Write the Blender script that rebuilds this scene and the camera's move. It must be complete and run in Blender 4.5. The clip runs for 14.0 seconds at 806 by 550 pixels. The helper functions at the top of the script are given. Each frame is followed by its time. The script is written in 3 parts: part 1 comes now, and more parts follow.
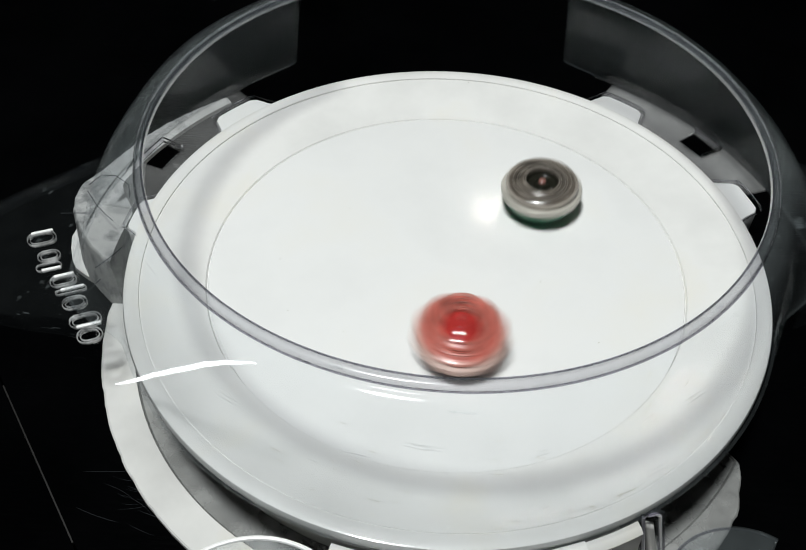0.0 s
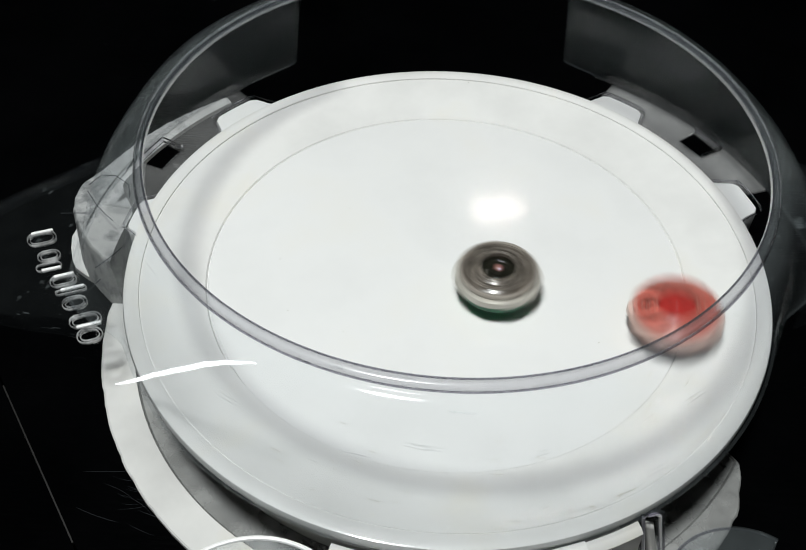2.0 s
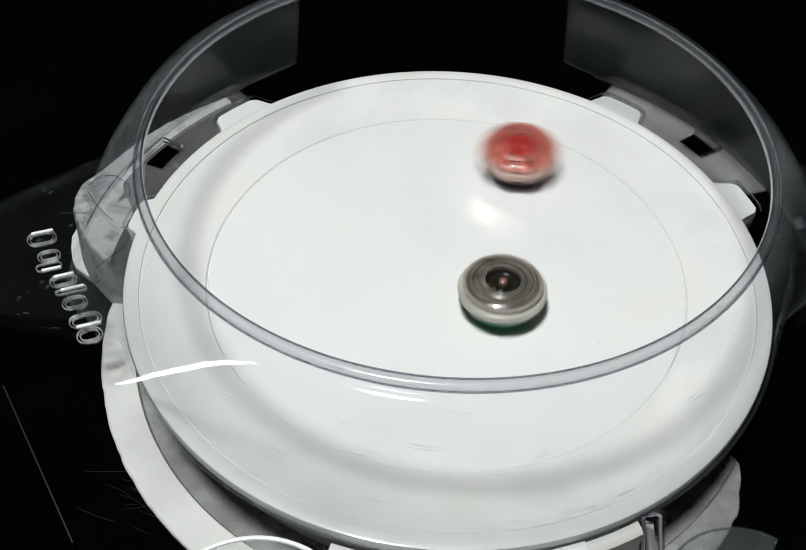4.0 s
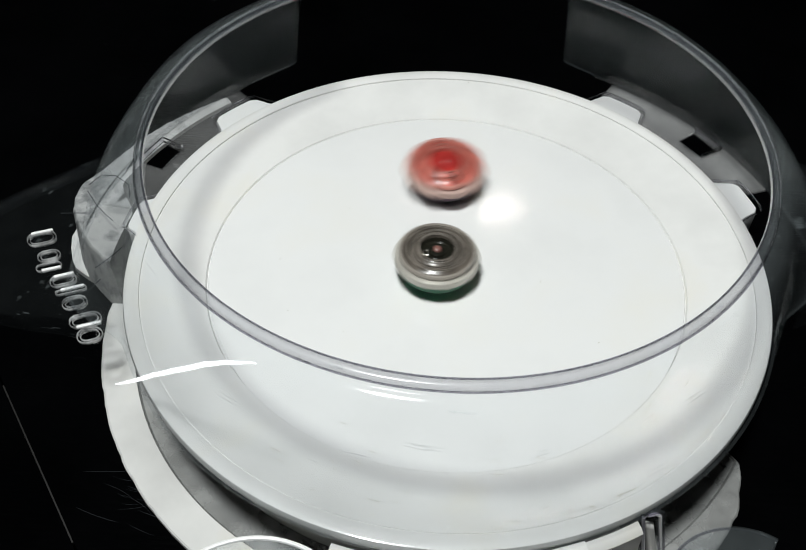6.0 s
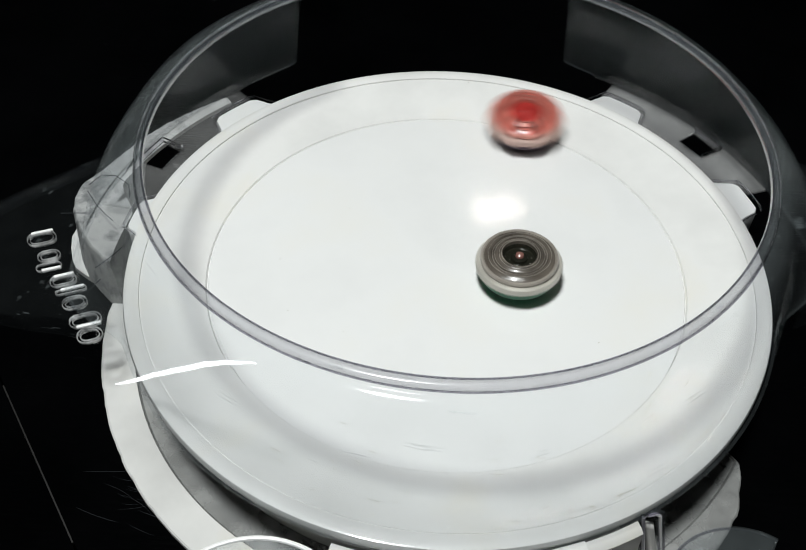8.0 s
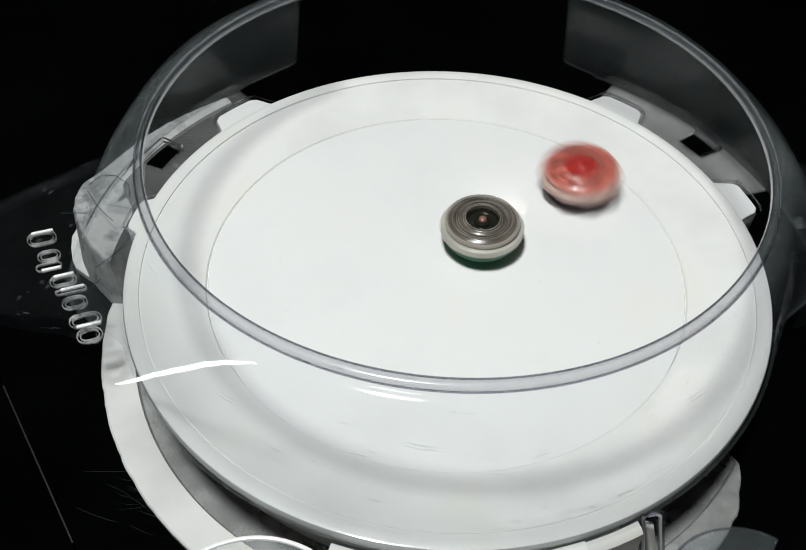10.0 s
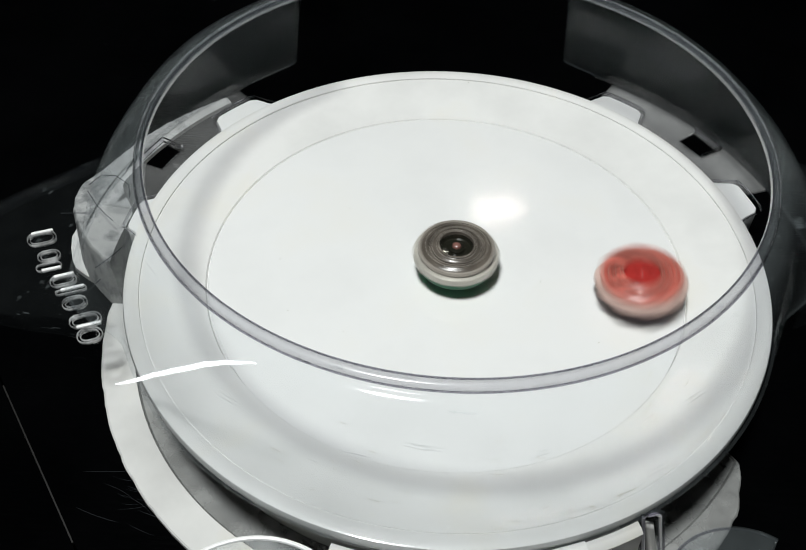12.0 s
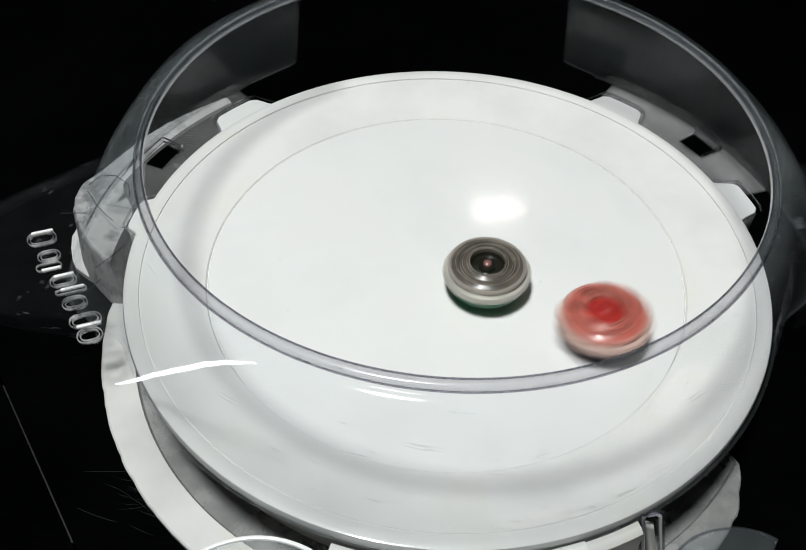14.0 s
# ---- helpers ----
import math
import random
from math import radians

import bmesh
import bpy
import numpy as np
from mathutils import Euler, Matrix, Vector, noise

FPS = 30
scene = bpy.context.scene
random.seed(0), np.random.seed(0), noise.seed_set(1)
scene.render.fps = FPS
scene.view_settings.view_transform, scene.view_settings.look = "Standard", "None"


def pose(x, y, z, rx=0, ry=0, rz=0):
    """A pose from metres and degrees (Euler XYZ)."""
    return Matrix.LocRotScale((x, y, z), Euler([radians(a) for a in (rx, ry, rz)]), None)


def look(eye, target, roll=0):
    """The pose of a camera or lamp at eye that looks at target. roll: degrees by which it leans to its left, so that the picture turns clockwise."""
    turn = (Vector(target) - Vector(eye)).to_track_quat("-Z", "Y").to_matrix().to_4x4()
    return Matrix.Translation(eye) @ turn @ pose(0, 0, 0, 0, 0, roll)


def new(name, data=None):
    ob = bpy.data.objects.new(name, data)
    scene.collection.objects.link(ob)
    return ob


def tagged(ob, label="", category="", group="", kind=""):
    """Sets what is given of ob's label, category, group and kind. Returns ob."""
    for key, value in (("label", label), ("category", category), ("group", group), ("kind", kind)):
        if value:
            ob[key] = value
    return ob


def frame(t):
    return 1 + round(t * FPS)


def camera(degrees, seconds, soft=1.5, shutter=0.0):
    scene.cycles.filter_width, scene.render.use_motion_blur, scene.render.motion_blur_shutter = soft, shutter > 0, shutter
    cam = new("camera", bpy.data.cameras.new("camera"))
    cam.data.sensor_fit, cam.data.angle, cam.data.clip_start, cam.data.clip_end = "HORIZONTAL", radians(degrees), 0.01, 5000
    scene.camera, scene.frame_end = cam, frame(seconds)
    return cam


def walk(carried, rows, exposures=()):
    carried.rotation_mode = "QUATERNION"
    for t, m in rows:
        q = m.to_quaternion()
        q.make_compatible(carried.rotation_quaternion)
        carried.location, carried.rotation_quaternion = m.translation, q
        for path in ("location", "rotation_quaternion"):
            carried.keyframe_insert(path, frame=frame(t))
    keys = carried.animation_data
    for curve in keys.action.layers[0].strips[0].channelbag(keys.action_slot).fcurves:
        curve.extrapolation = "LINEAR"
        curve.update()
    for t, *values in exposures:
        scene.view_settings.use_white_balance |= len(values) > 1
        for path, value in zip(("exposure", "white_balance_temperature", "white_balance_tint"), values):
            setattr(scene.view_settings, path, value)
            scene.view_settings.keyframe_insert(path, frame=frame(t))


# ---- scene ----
cam = camera(47.46, 14.0, soft=1.1, shutter=0.45)
EYE = (0.0, -0.33535, 0.35200)
AIM = (-0.02198, -0.00954, 0.00019)
walk(cam, [(0.0, look(EYE, AIM, 1.328)), (14.0, look(EYE, AIM, 1.328))])
scene.view_settings.exposure = 0.0

TABLE_Z = -0.042
DEPTH = 0.0016          # how deep the bowl sinks below its marked ring
RING_R = 0.125
CURVE = 2 * DEPTH / RING_R ** 2


# ---- world and light ----
world = bpy.data.worlds.new("dark_room")
scene.world = world
world.use_nodes = True
world.node_tree.nodes["Background"].inputs[0].default_value = (0.55, 0.6, 0.7, 1)
world.node_tree.nodes["Background"].inputs[1].default_value = 0.006

def spot(name, place, power, size, cone, tone):
    data = bpy.data.lights.new(name, "SPOT")
    data.energy, data.color, data.shadow_soft_size = power, tone, size
    data.spot_size, data.spot_blend = radians(cone), 0.5
    ob = new(name, data)
    ob.matrix_world = look(place, (0, 0, 0))
    return ob


spot("ceiling_lamp_light", (-0.22, -0.36, 1.66), 127, 0.13, 40, (0.97, 1.0, 0.985))
far_data = bpy.data.lights.new("far_lamp_light", "AREA")
far_data.shape, far_data.size, far_data.size_y = "ELLIPSE", 0.115, 0.010
far_data.energy, far_data.color = 0.15, (1.0, 0.96, 0.84)
far_lamp = new("far_lamp_light", far_data)
far_lamp.matrix_world = look((0.095, 1.204, 1.11), (0, 0, 0))



# ---- materials ----
def material(name):
    m = bpy.data.materials.new(name)
    m.use_nodes = True
    nt = m.node_tree
    return m, nt.nodes, nt.links, nt.nodes["Principled BSDF"]


def noise_node(nodes, links, scale, detail=4.0, rough=0.55, stretch=None):
    tc = nodes.new("ShaderNodeTexCoord")
    n = nodes.new("ShaderNodeTexNoise")
    n.inputs["Scale"].default_value = scale
    n.inputs["Detail"].default_value = detail
    n.inputs["Roughness"].default_value = rough
    if stretch:
        mp = nodes.new("ShaderNodeMapping")
        mp.inputs["Scale"].default_value = stretch
        links.new(tc.outputs["Object"], mp.inputs["Vector"])
        links.new(mp.outputs["Vector"], n.inputs["Vector"])
    else:
        links.new(tc.outputs["Object"], n.inputs["Vector"])
    return n


def ramp(nodes, links, source, stops):
    r = nodes.new("ShaderNodeValToRGB")
    while len(r.color_ramp.elements) < len(stops):
        r.color_ramp.elements.new(0.5)
    for e, (p, c) in zip(r.color_ramp.elements, stops):
        e.position = p
        e.color = c if len(c) == 4 else (*c, 1)
    links.new(source, r.inputs[0])
    return r


def bump(nodes, links, bsdf, source, strength, distance):
    b = nodes.new("ShaderNodeBump")
    b.inputs["Strength"].default_value = strength
    b.inputs["Distance"].default_value = distance
    links.new(source, b.inputs["Height"])
    links.new(b.outputs["Normal"], bsdf.inputs["Normal"])


def plastic(name, tint, rough, stain=0.06, grain=0.0001, spec=0.5):
    """Moulded plastic: faint yellowing in large patches, fine grain, uneven gloss."""
    m, nodes, links, b = material(name)
    big = noise_node(nodes, links, 14, 5)
    dark = tuple(c * (1 - stain) for c in tint)
    warm = (tint[0], tint[1] * (1 - stain * 0.25), tint[2] * (1 - stain * 0.9))
    col = ramp(nodes, links, big.outputs["Fac"], [(0.3, dark), (0.52, tint), (0.75, warm)])
    links.new(col.outputs[0], b.inputs["Base Color"])
    fine = noise_node(nodes, links, 420, 3)
    gl = ramp(nodes, links, fine.outputs["Fac"], [(0.3, (rough * 0.85,) * 3), (0.7, (rough * 1.2,) * 3)])
    links.new(gl.outputs[0], b.inputs["Roughness"])
    b.inputs["Specular IOR Level"].default_value = spec
    bump(nodes, links, b, fine.outputs["Fac"], 0.06, grain)
    return m


def worn(name, light, dark, rough):
    """Old plastic rubbed to patches of two greys, with pitted relief."""
    m, nodes, links, b = material(name)
    big = noise_node(nodes, links, 55, 8, 0.68)
    col = ramp(nodes, links, big.outputs["Fac"], [(0.36, dark), (0.50, light), (0.62, tuple(0.8 * c for c in light))])
    links.new(col.outputs[0], b.inputs["Base Color"])
    b.inputs["Roughness"].default_value = rough
    pits = noise_node(nodes, links, 260, 5, 0.6)
    bump(nodes, links, b, pits.outputs["Fac"], 0.4, 0.0006)
    return m


def clear_plastic(name, haze, tint=(0.975, 0.98, 0.985), rough=0.12, scuff=0.3, gain=0.26, power=4.0, least=0.007, milky=(0.66, 0.75, 0.77)):
    """Clear sheet plastic with a scuffed, slightly milky surface."""
    m, nodes, links, b = material(name)
    nodes.remove(b)
    out = nodes["Material Output"]
    tr = nodes.new("ShaderNodeBsdfTransparent")
    tr.inputs[0].default_value = (*tint, 1)
    milk = nodes.new("ShaderNodeBsdfDiffuse")
    milk.inputs[0].default_value = (*milky, 1)
    gl = nodes.new("ShaderNodeBsdfGlossy")
    gl.inputs["Roughness"].default_value = rough
    lw = nodes.new("ShaderNodeLayerWeight")
    lw.inputs["Blend"].default_value = 0.5
    pw = nodes.new("ShaderNodeMath")
    pw.operation = "POWER"
    links.new(lw.outputs["Facing"], pw.inputs[0])
    pw.inputs[1].default_value = power
    fr = nodes.new("ShaderNodeMath")
    fr.operation = "MULTIPLY_ADD"
    links.new(pw.outputs[0], fr.inputs[0])
    fr.inputs[1].default_value = gain
    fr.inputs[2].default_value = least
    n1 = noise_node(nodes, links, 30, 6, 0.6)
    n2 = noise_node(nodes, links, 130, 4, 0.6, (0.6, 0.6, 5.0))
    mixn = nodes.new("ShaderNodeMath")
    mixn.operation = "MULTIPLY"
    links.new(n1.outputs["Fac"], mixn.inputs[0])
    links.new(n2.outputs["Fac"], mixn.inputs[1])
    hz = ramp(nodes, links, mixn.outputs[0], [(0.12, (haze * (1 - scuff),) * 3), (0.42, (haze * (1 + scuff),) * 3)])
    n3 = noise_node(nodes, links, 55, 2, 0.5, (1.0, 1.0, 9.0))
    sc = ramp(nodes, links, n3.outputs["Fac"], [(0.67, (0, 0, 0)), (0.80, (0.22,) * 3)])
    tot = nodes.new("ShaderNodeMath")
    links.new(hz.outputs[0], tot.inputs[0])
    links.new(sc.outputs[0], tot.inputs[1])
    a = nodes.new("ShaderNodeMixShader")
    links.new(tot.outputs[0], a.inputs[0])
    links.new(tr.outputs[0], a.inputs[1])
    links.new(milk.outputs[0], a.inputs[2])
    c = nodes.new("ShaderNodeMixShader")
    links.new(fr.outputs[0], c.inputs[0])
    links.new(a.outputs[0], c.inputs[1])
    links.new(gl.outputs[0], c.inputs[2])
    links.new(c.outputs[0], out.inputs["Surface"])
    return m


WHITE = plastic("white_plastic", (0.81, 0.815, 0.81), 0.20, 0.05, spec=0.3)
polish = WHITE.node_tree.nodes["Principled BSDF"]
polish.inputs["Coat Weight"].default_value = 0.55
polish.inputs["Coat Roughness"].default_value = 0.075
WHITE_WORN = plastic("dulled_white_plastic", (0.805, 0.805, 0.79), 0.46, 0.12, 0.0002)
sheen = WHITE_WORN.node_tree.nodes["Principled BSDF"]
sheen.inputs["Coat Weight"].default_value = 0.6
sheen.inputs["Coat Roughness"].default_value = 0.09
ripple = noise_node(WHITE_WORN.node_tree.nodes, WHITE_WORN.node_tree.links, 75, 3, 0.55)
wavy = WHITE_WORN.node_tree.nodes.new("ShaderNodeBump")
wavy.inputs["Strength"].default_value = 0.3
wavy.inputs["Distance"].default_value = 0.0012
WHITE_WORN.node_tree.links.new(ripple.outputs["Fac"], wavy.inputs["Height"])
WHITE_WORN.node_tree.links.new(wavy.outputs["Normal"], sheen.inputs["Coat Normal"])
WHITE_BASE = plastic("scuffed_white_plastic", (0.64, 0.64, 0.625), 0.42, 0.2, 0.0003)
# patches are wear; the overall grey paints in the dimming by the cover above
LOBE = worn("cover_dimmed_worn_white", (0.46, 0.46, 0.45), (0.19, 0.195, 0.195), 0.5)
CLEAR = clear_plastic("clear_cover_plastic", 0.027, rough=0.10, gain=0.16, least=0.012)
WING = clear_plastic("clear_wing_plastic", 0.003, rough=0.10, least=0.006)
LIP = clear_plastic("lavender_clear_lip", 0.05, tint=(0.925, 0.92, 0.94), rough=0.17, gain=0.9, power=2.2, least=0.07)
LIP_EDGE = clear_plastic("dark_tinted_edge", 0.03, tint=(0.60, 0.59, 0.63), rough=0.05)
# plain white; on the raised marks its colour stands in for glints
STREAK = plastic("milky_white_plastic", (0.88, 0.88, 0.88), 0.3, 0.03)
# for the added plates that imitate the lamp's reflection in the wall
GLINT_STEPS = clear_plastic("lamp_streak_steps", 0.10, rough=0.36, gain=0.06, least=0.035, scuff=0.6)
FROST = clear_plastic("frosted_cover_plastic", 0.19, rough=0.2, milky=(0.76, 0.76, 0.75))
FROST_SHADED = clear_plastic("shaded_frosted_plastic", 0.075, rough=0.2, milky=(0.76, 0.76, 0.75))
SCUFFED = clear_plastic("scuffed_wall_plastic", 0.13, rough=0.25, scuff=0.85, milky=(0.76, 0.76, 0.75))
FOOT_HAZE = clear_plastic("hazy_foot_plastic", 0.31, rough=0.25, scuff=0.3, milky=(0.76, 0.77, 0.755))

m, nodes, links, b = material("clear_thick_edge")
b.inputs["Base Color"].default_value = (0.90, 0.89, 0.94, 1)
b.inputs["Transmission Weight"].default_value = 1.0
b.inputs["Roughness"].default_value = 0.04
b.inputs["IOR"].default_value = 1.47
EDGE = m

m, nodes, links, b = material("black_lacquer")
n = noise_node(nodes, links, 9, 6, 0.6)
c = ramp(nodes, links, n.outputs["Fac"], [(0.35, (0.0005, 0.0006, 0.0007)), (0.8, (0.0016, 0.0017, 0.002))])
links.new(c.outputs[0], b.inputs["Base Color"])
scratch = noise_node(nodes, links, 70, 3, 0.6, (0.7, 12, 1))
marks = ramp(nodes, links, scratch.outputs["Fac"], [(0.74, (0, 0, 0)), (0.86, (0.012, 0.013, 0.015))])
both = nodes.new("ShaderNodeMix")
both.data_type, both.blend_type = "RGBA", "ADD"
both.inputs["Factor"].default_value = 1.0
links.new(c.outputs[0], both.inputs[6])
links.new(marks.outputs[0], both.inputs[7])
links.new(both.outputs[2], b.inputs["Base Color"])
n2 = noise_node(nodes, links, 90, 5, 0.6, (1, 6, 1))
c2 = ramp(nodes, links, n2.outputs["Fac"], [(0.3, (0.08,) * 3), (0.75, (0.16,) * 3)])
links.new(c2.outputs[0], b.inputs["Roughness"])
b.inputs["Specular IOR Level"].default_value = 0.35
n3 = noise_node(nodes, links, 60, 3, 0.6, (0.5, 7, 1))
bump(nodes, links, b, n3.outputs["Fac"], 0.35, 0.0006)
BLACK = m
SEAM = plastic("worn_seam_edge", (0.0022, 0.0015, 0.0010), 0.55, 0.3)


def tinted(name, colour, rough, metal=0.0, coat=0.0, alpha=1.0, vary=0.2, relief=0.0):
    """Painted or through-dyed plastic: mottled by vary, embossed by relief metres."""
    m, nodes, links, b = material(name)
    n = noise_node(nodes, links, 170, 4)
    c = ramp(nodes, links, n.outputs["Fac"], [(0.3, tuple(x * (1 - vary) for x in colour)), (0.7, tuple(min(1, x * (1 + vary)) for x in colour))])
    if relief:
        bump(nodes, links, b, n.outputs["Fac"], 0.6, relief)
    links.new(c.outputs[0], b.inputs["Base Color"])
    b.inputs["Roughness"].default_value = rough
    b.inputs["Metallic"].default_value = metal
    b.inputs["Coat Weight"].default_value = coat
    b.inputs["Alpha"].default_value = alpha
    return m


SMOKE_RIM = tinted("pale_smoky_plastic", (0.27, 0.245, 0.215), 0.22, 0.0, 0.6, vary=0.55, relief=0.0008)
ROSE = tinted("dull_rose_plastic", (0.20, 0.095, 0.08), 0.22, 0.0, 1.0)
SMOKE = tinted("smoky_grey_plastic", (0.108, 0.093, 0.078), 0.26, 0.0, 0.4, vary=0.75, relief=0.0010)
SMOKE_DARK = tinted("dark_brown_plastic", (0.014, 0.014, 0.010), 0.16, 0.0, 1.0)
SILVER = tinted("silver_paint", (0.50, 0.48, 0.43), 0.34, 0.25, vary=0.35)
CHROME = tinted("bright_clear_relief", (0.55, 0.57, 0.58), 0.14, 0.3, 1.0, vary=0.8)
GREEN = tinted("dark_green_plastic", (0.004, 0.13, 0.058), 0.35)
RED = tinted("red_plastic", (0.47, 0.115, 0.088), 0.34, 0.0, 0.2, vary=0.5, relief=0.0009)
RED_DEEP = tinted("deep_red_plastic", (0.36, 0.030, 0.026), 0.16, 0.0, 0.9, vary=0.3)
PINK = tinted("pale_pink_plastic", (0.60, 0.25, 0.205), 0.3, 0.0, 0.3, 0.8, vary=0.35)
CREAM = tinted("pale_pink_disc_plastic", (0.68, 0.48, 0.42), 0.45, 0.0, 0.0, 0.72)
PURPLE = tinted("dark_purple_plastic", (0.055, 0.016, 0.040), 0.35)


# ---- mesh helpers ----
def part(name, bm, mat, parent=None, label="", smooth=True):
    me = bpy.data.meshes.new(name)
    bmesh.ops.recalc_face_normals(bm, faces=bm.faces)
    bm.to_mesh(me)
    bm.free()
    me.materials.append(mat)
    if smooth:
        for p in me.polygons:
            p.use_smooth = True
        me.set_sharp_from_angle(angle=radians(38))
    ob = new(name, me)
    if parent:
        ob.parent = parent
    if label:
        ob["label"] = label
    return ob


def loft(rows, closed_u=False, closed_v=False):
    """A sheet through rows of points; closed_u joins the last row to the first, closed_v the ends of each row."""
    bm = bmesh.new()
    vs = [[bm.verts.new(p) for p in row] for row in rows]
    nu, nv = len(vs), len(vs[0])
    for i in range(nu if closed_u else nu - 1):
        for j in range(nv if closed_v else nv - 1):
            a, b_, c_, d = vs[i][j], vs[(i + 1) % nu][j], vs[(i + 1) % nu][(j + 1) % nv], vs[i][(j + 1) % nv]
            if len({a, b_, c_, d}) == 4:
                bm.faces.new((a, b_, c_, d))
    return bm


def polar(r, deg, z):
    a = radians(deg)
    return (r * math.cos(a), r * math.sin(a), z)


def revolve(profile, n=96, wave=None):
    """A body turned round z from (radius, height) pairs, with pole caps where the radius is 0."""
    rows = []
    for k in range(n):
        deg = 360 * k / n
        rows.append([polar(max(r, 1e-5) * (wave(deg, j) if wave else 1), deg, z) for j, (r, z) in enumerate(profile)])
    bm = loft(rows, closed_u=True)
    bmesh.ops.remove_doubles(bm, verts=bm.verts, dist=5e-5)
    return bm


def box(bm, m, sx, sy, sz, bevel=0.0):
    made = bmesh.ops.create_cube(bm, size=1, matrix=m @ Matrix.Diagonal((sx, sy, sz, 1)))
    if bevel:
        es = list({e for v in made["verts"] for e in v.link_edges})
        bmesh.ops.bevel(bm, geom=es, offset=bevel, segments=2, affect="EDGES", profile=0.5)
    return bm


def solid(ob, thick, offset=-1.0):
    s = ob.modifiers.new("thickness", "SOLIDIFY")
    s.thickness, s.offset = thick, offset
    return ob


def tube(points, radii, sides=8, flat=1.0):
    """A closed-ended rod through points; flat squeezes its height."""
    pts = [Vector(p) for p in points]
    bm = bmesh.new()
    loops = []
    for k, p in enumerate(pts):
        d = (pts[min(k + 1, len(pts) - 1)] - pts[max(k - 1, 0)]).normalized()
        across = d.cross(Vector((0, 0, 1)) if abs(d.z) < 0.95 else Vector((1, 0, 0))).normalized()
        up = across.cross(d)
        r = radii[k] if isinstance(radii, (list, tuple)) else radii
        loops.append([bm.verts.new(p + across * (r * math.cos(2 * math.pi * i / sides)) + up * (flat * r * math.sin(2 * math.pi * i / sides))) for i in range(sides)])
    for a, b_ in zip(loops, loops[1:]):
        for i in range(sides):
            bm.faces.new((a[i], a[(i + 1) % sides], b_[(i + 1) % sides], b_[i]))
    bm.faces.new(loops[0])
    bm.faces.new(loops[-1])
    return bm


def between(keys, x):
    """The value at x on a broken line of (x, value) pairs."""
    for (a, va), (b_, vb) in zip(keys, keys[1:]):
        if a <= x <= b_:
            return va + (vb - va) * (x - a) / (b_ - a)
    return keys[0][1] if x < keys[0][0] else keys[-1][1]


def smoothstep(a, b_, x):
    t = min(1, max(0, (x - a) / (b_ - a)))
    return t * t * (3 - 2 * t)


def side(az):
    """Heading from the line of symmetry, 0 to 180, the same to both sides, from a heading in the arena (90 is its open end)."""
    return abs((az - 90 + 180) % 360 - 180)


# ---- table and room ----
def build_table():
    table = new("table")
    tagged(table, "black lacquered table top with a worn seam", "table")
    turn = pose(-0.1937, -0.1110, 0, 0, 0, -51.9)
    for y, w in ((0.5004, 1.0), (-0.1254, 0.25)):
        bm = bmesh.new()
        box(bm, turn @ pose(0, y, TABLE_Z - 0.0125), 1.7, w, 0.025, 0.0007)
        part("board", bm, BLACK, table)
    bm = bmesh.new()
    box(bm, turn @ pose(0.0, 0, TABLE_Z - 0.0009), 0.105, 0.0007, 0.002)
    for u, v in ((-0.78, 0.06), (0.78, 0.06), (-0.78, 0.93), (0.78, 0.93)):
        leg = bmesh.new()
        box(leg, turn @ pose(u, v, (TABLE_Z - 0.025 - 0.75) / 2), 0.05, 0.05, 0.75 + TABLE_Z - 0.025, 0.003)
        part("leg", leg, BLACK, table)
    part("seam", bm, SEAM, table, "thin worn light seam", smooth=False)
    rng = random.Random(3)
    bm = bmesh.new()
    for _ in range(20):
        x, y = -0.143 + rng.gauss(0, 0.012), -0.125 + rng.gauss(0, 0.009)
        way, ln, w, bow = radians(rng.gauss(-12, 9)), rng.uniform(0.004, 0.026), rng.uniform(0.00006, 0.00016), rng.uniform(-0.3, 0.3)
        spine = [(x + ln * u * math.cos(way + bow * u), y + ln * u * math.sin(way + bow * u), w * math.sin(math.pi * (0.08 + 0.84 * u))) for u in [k / 6 for k in range(7)]]
        lo = [bm.verts.new((u, v - h, TABLE_Z + 0.0003)) for u, v, h in spine]
        hi = [bm.verts.new((u, v + h, TABLE_Z + 0.0003)) for u, v, h in spine]
        for k in range(6):
            bm.faces.new((lo[k], lo[k + 1], hi[k + 1], hi[k]))
    tagged(part("scratch", bm, SCRATCH, table, smooth=False), kind="stuff")
    return table


def build_room():
    for nm, x, y, z, sx, sy, sz in (("wall_north", 0.1, 1.75, 0.45, 2.7, 0.1, 2.6), ("wall_south", 0.1, -1.25, 0.45, 2.7, 0.1, 2.6),
                                    ("wall_east", 1.4, 0.25, 0.45, 0.1, 2.9, 2.6), ("wall_west", -1.2, 0.25, 0.45, 0.1, 2.9, 2.6),
                                    ("floor", 0.1, 0.25, -0.80, 2.7, 3.1, 0.1), ("ceiling", 0.1, 0.25, 1.80, 2.7, 3.1, 0.1)):
        bm = bmesh.new()
        box(bm, pose(x, y, z), sx, sy, sz)
        ob = part(nm, bm, ROOM, smooth=False)
        tagged(ob, "dark unlit " + nm.split("_")[0] + " of the room", nm.split("_")[0], kind="structure")


SCRATCH = plastic("fine_lacquer_scratch", (0.010, 0.012, 0.014), 0.3, 0.3)
ROOM = plastic("dark_room_paint", (0.02, 0.02, 0.022), 0.8, 0.2)


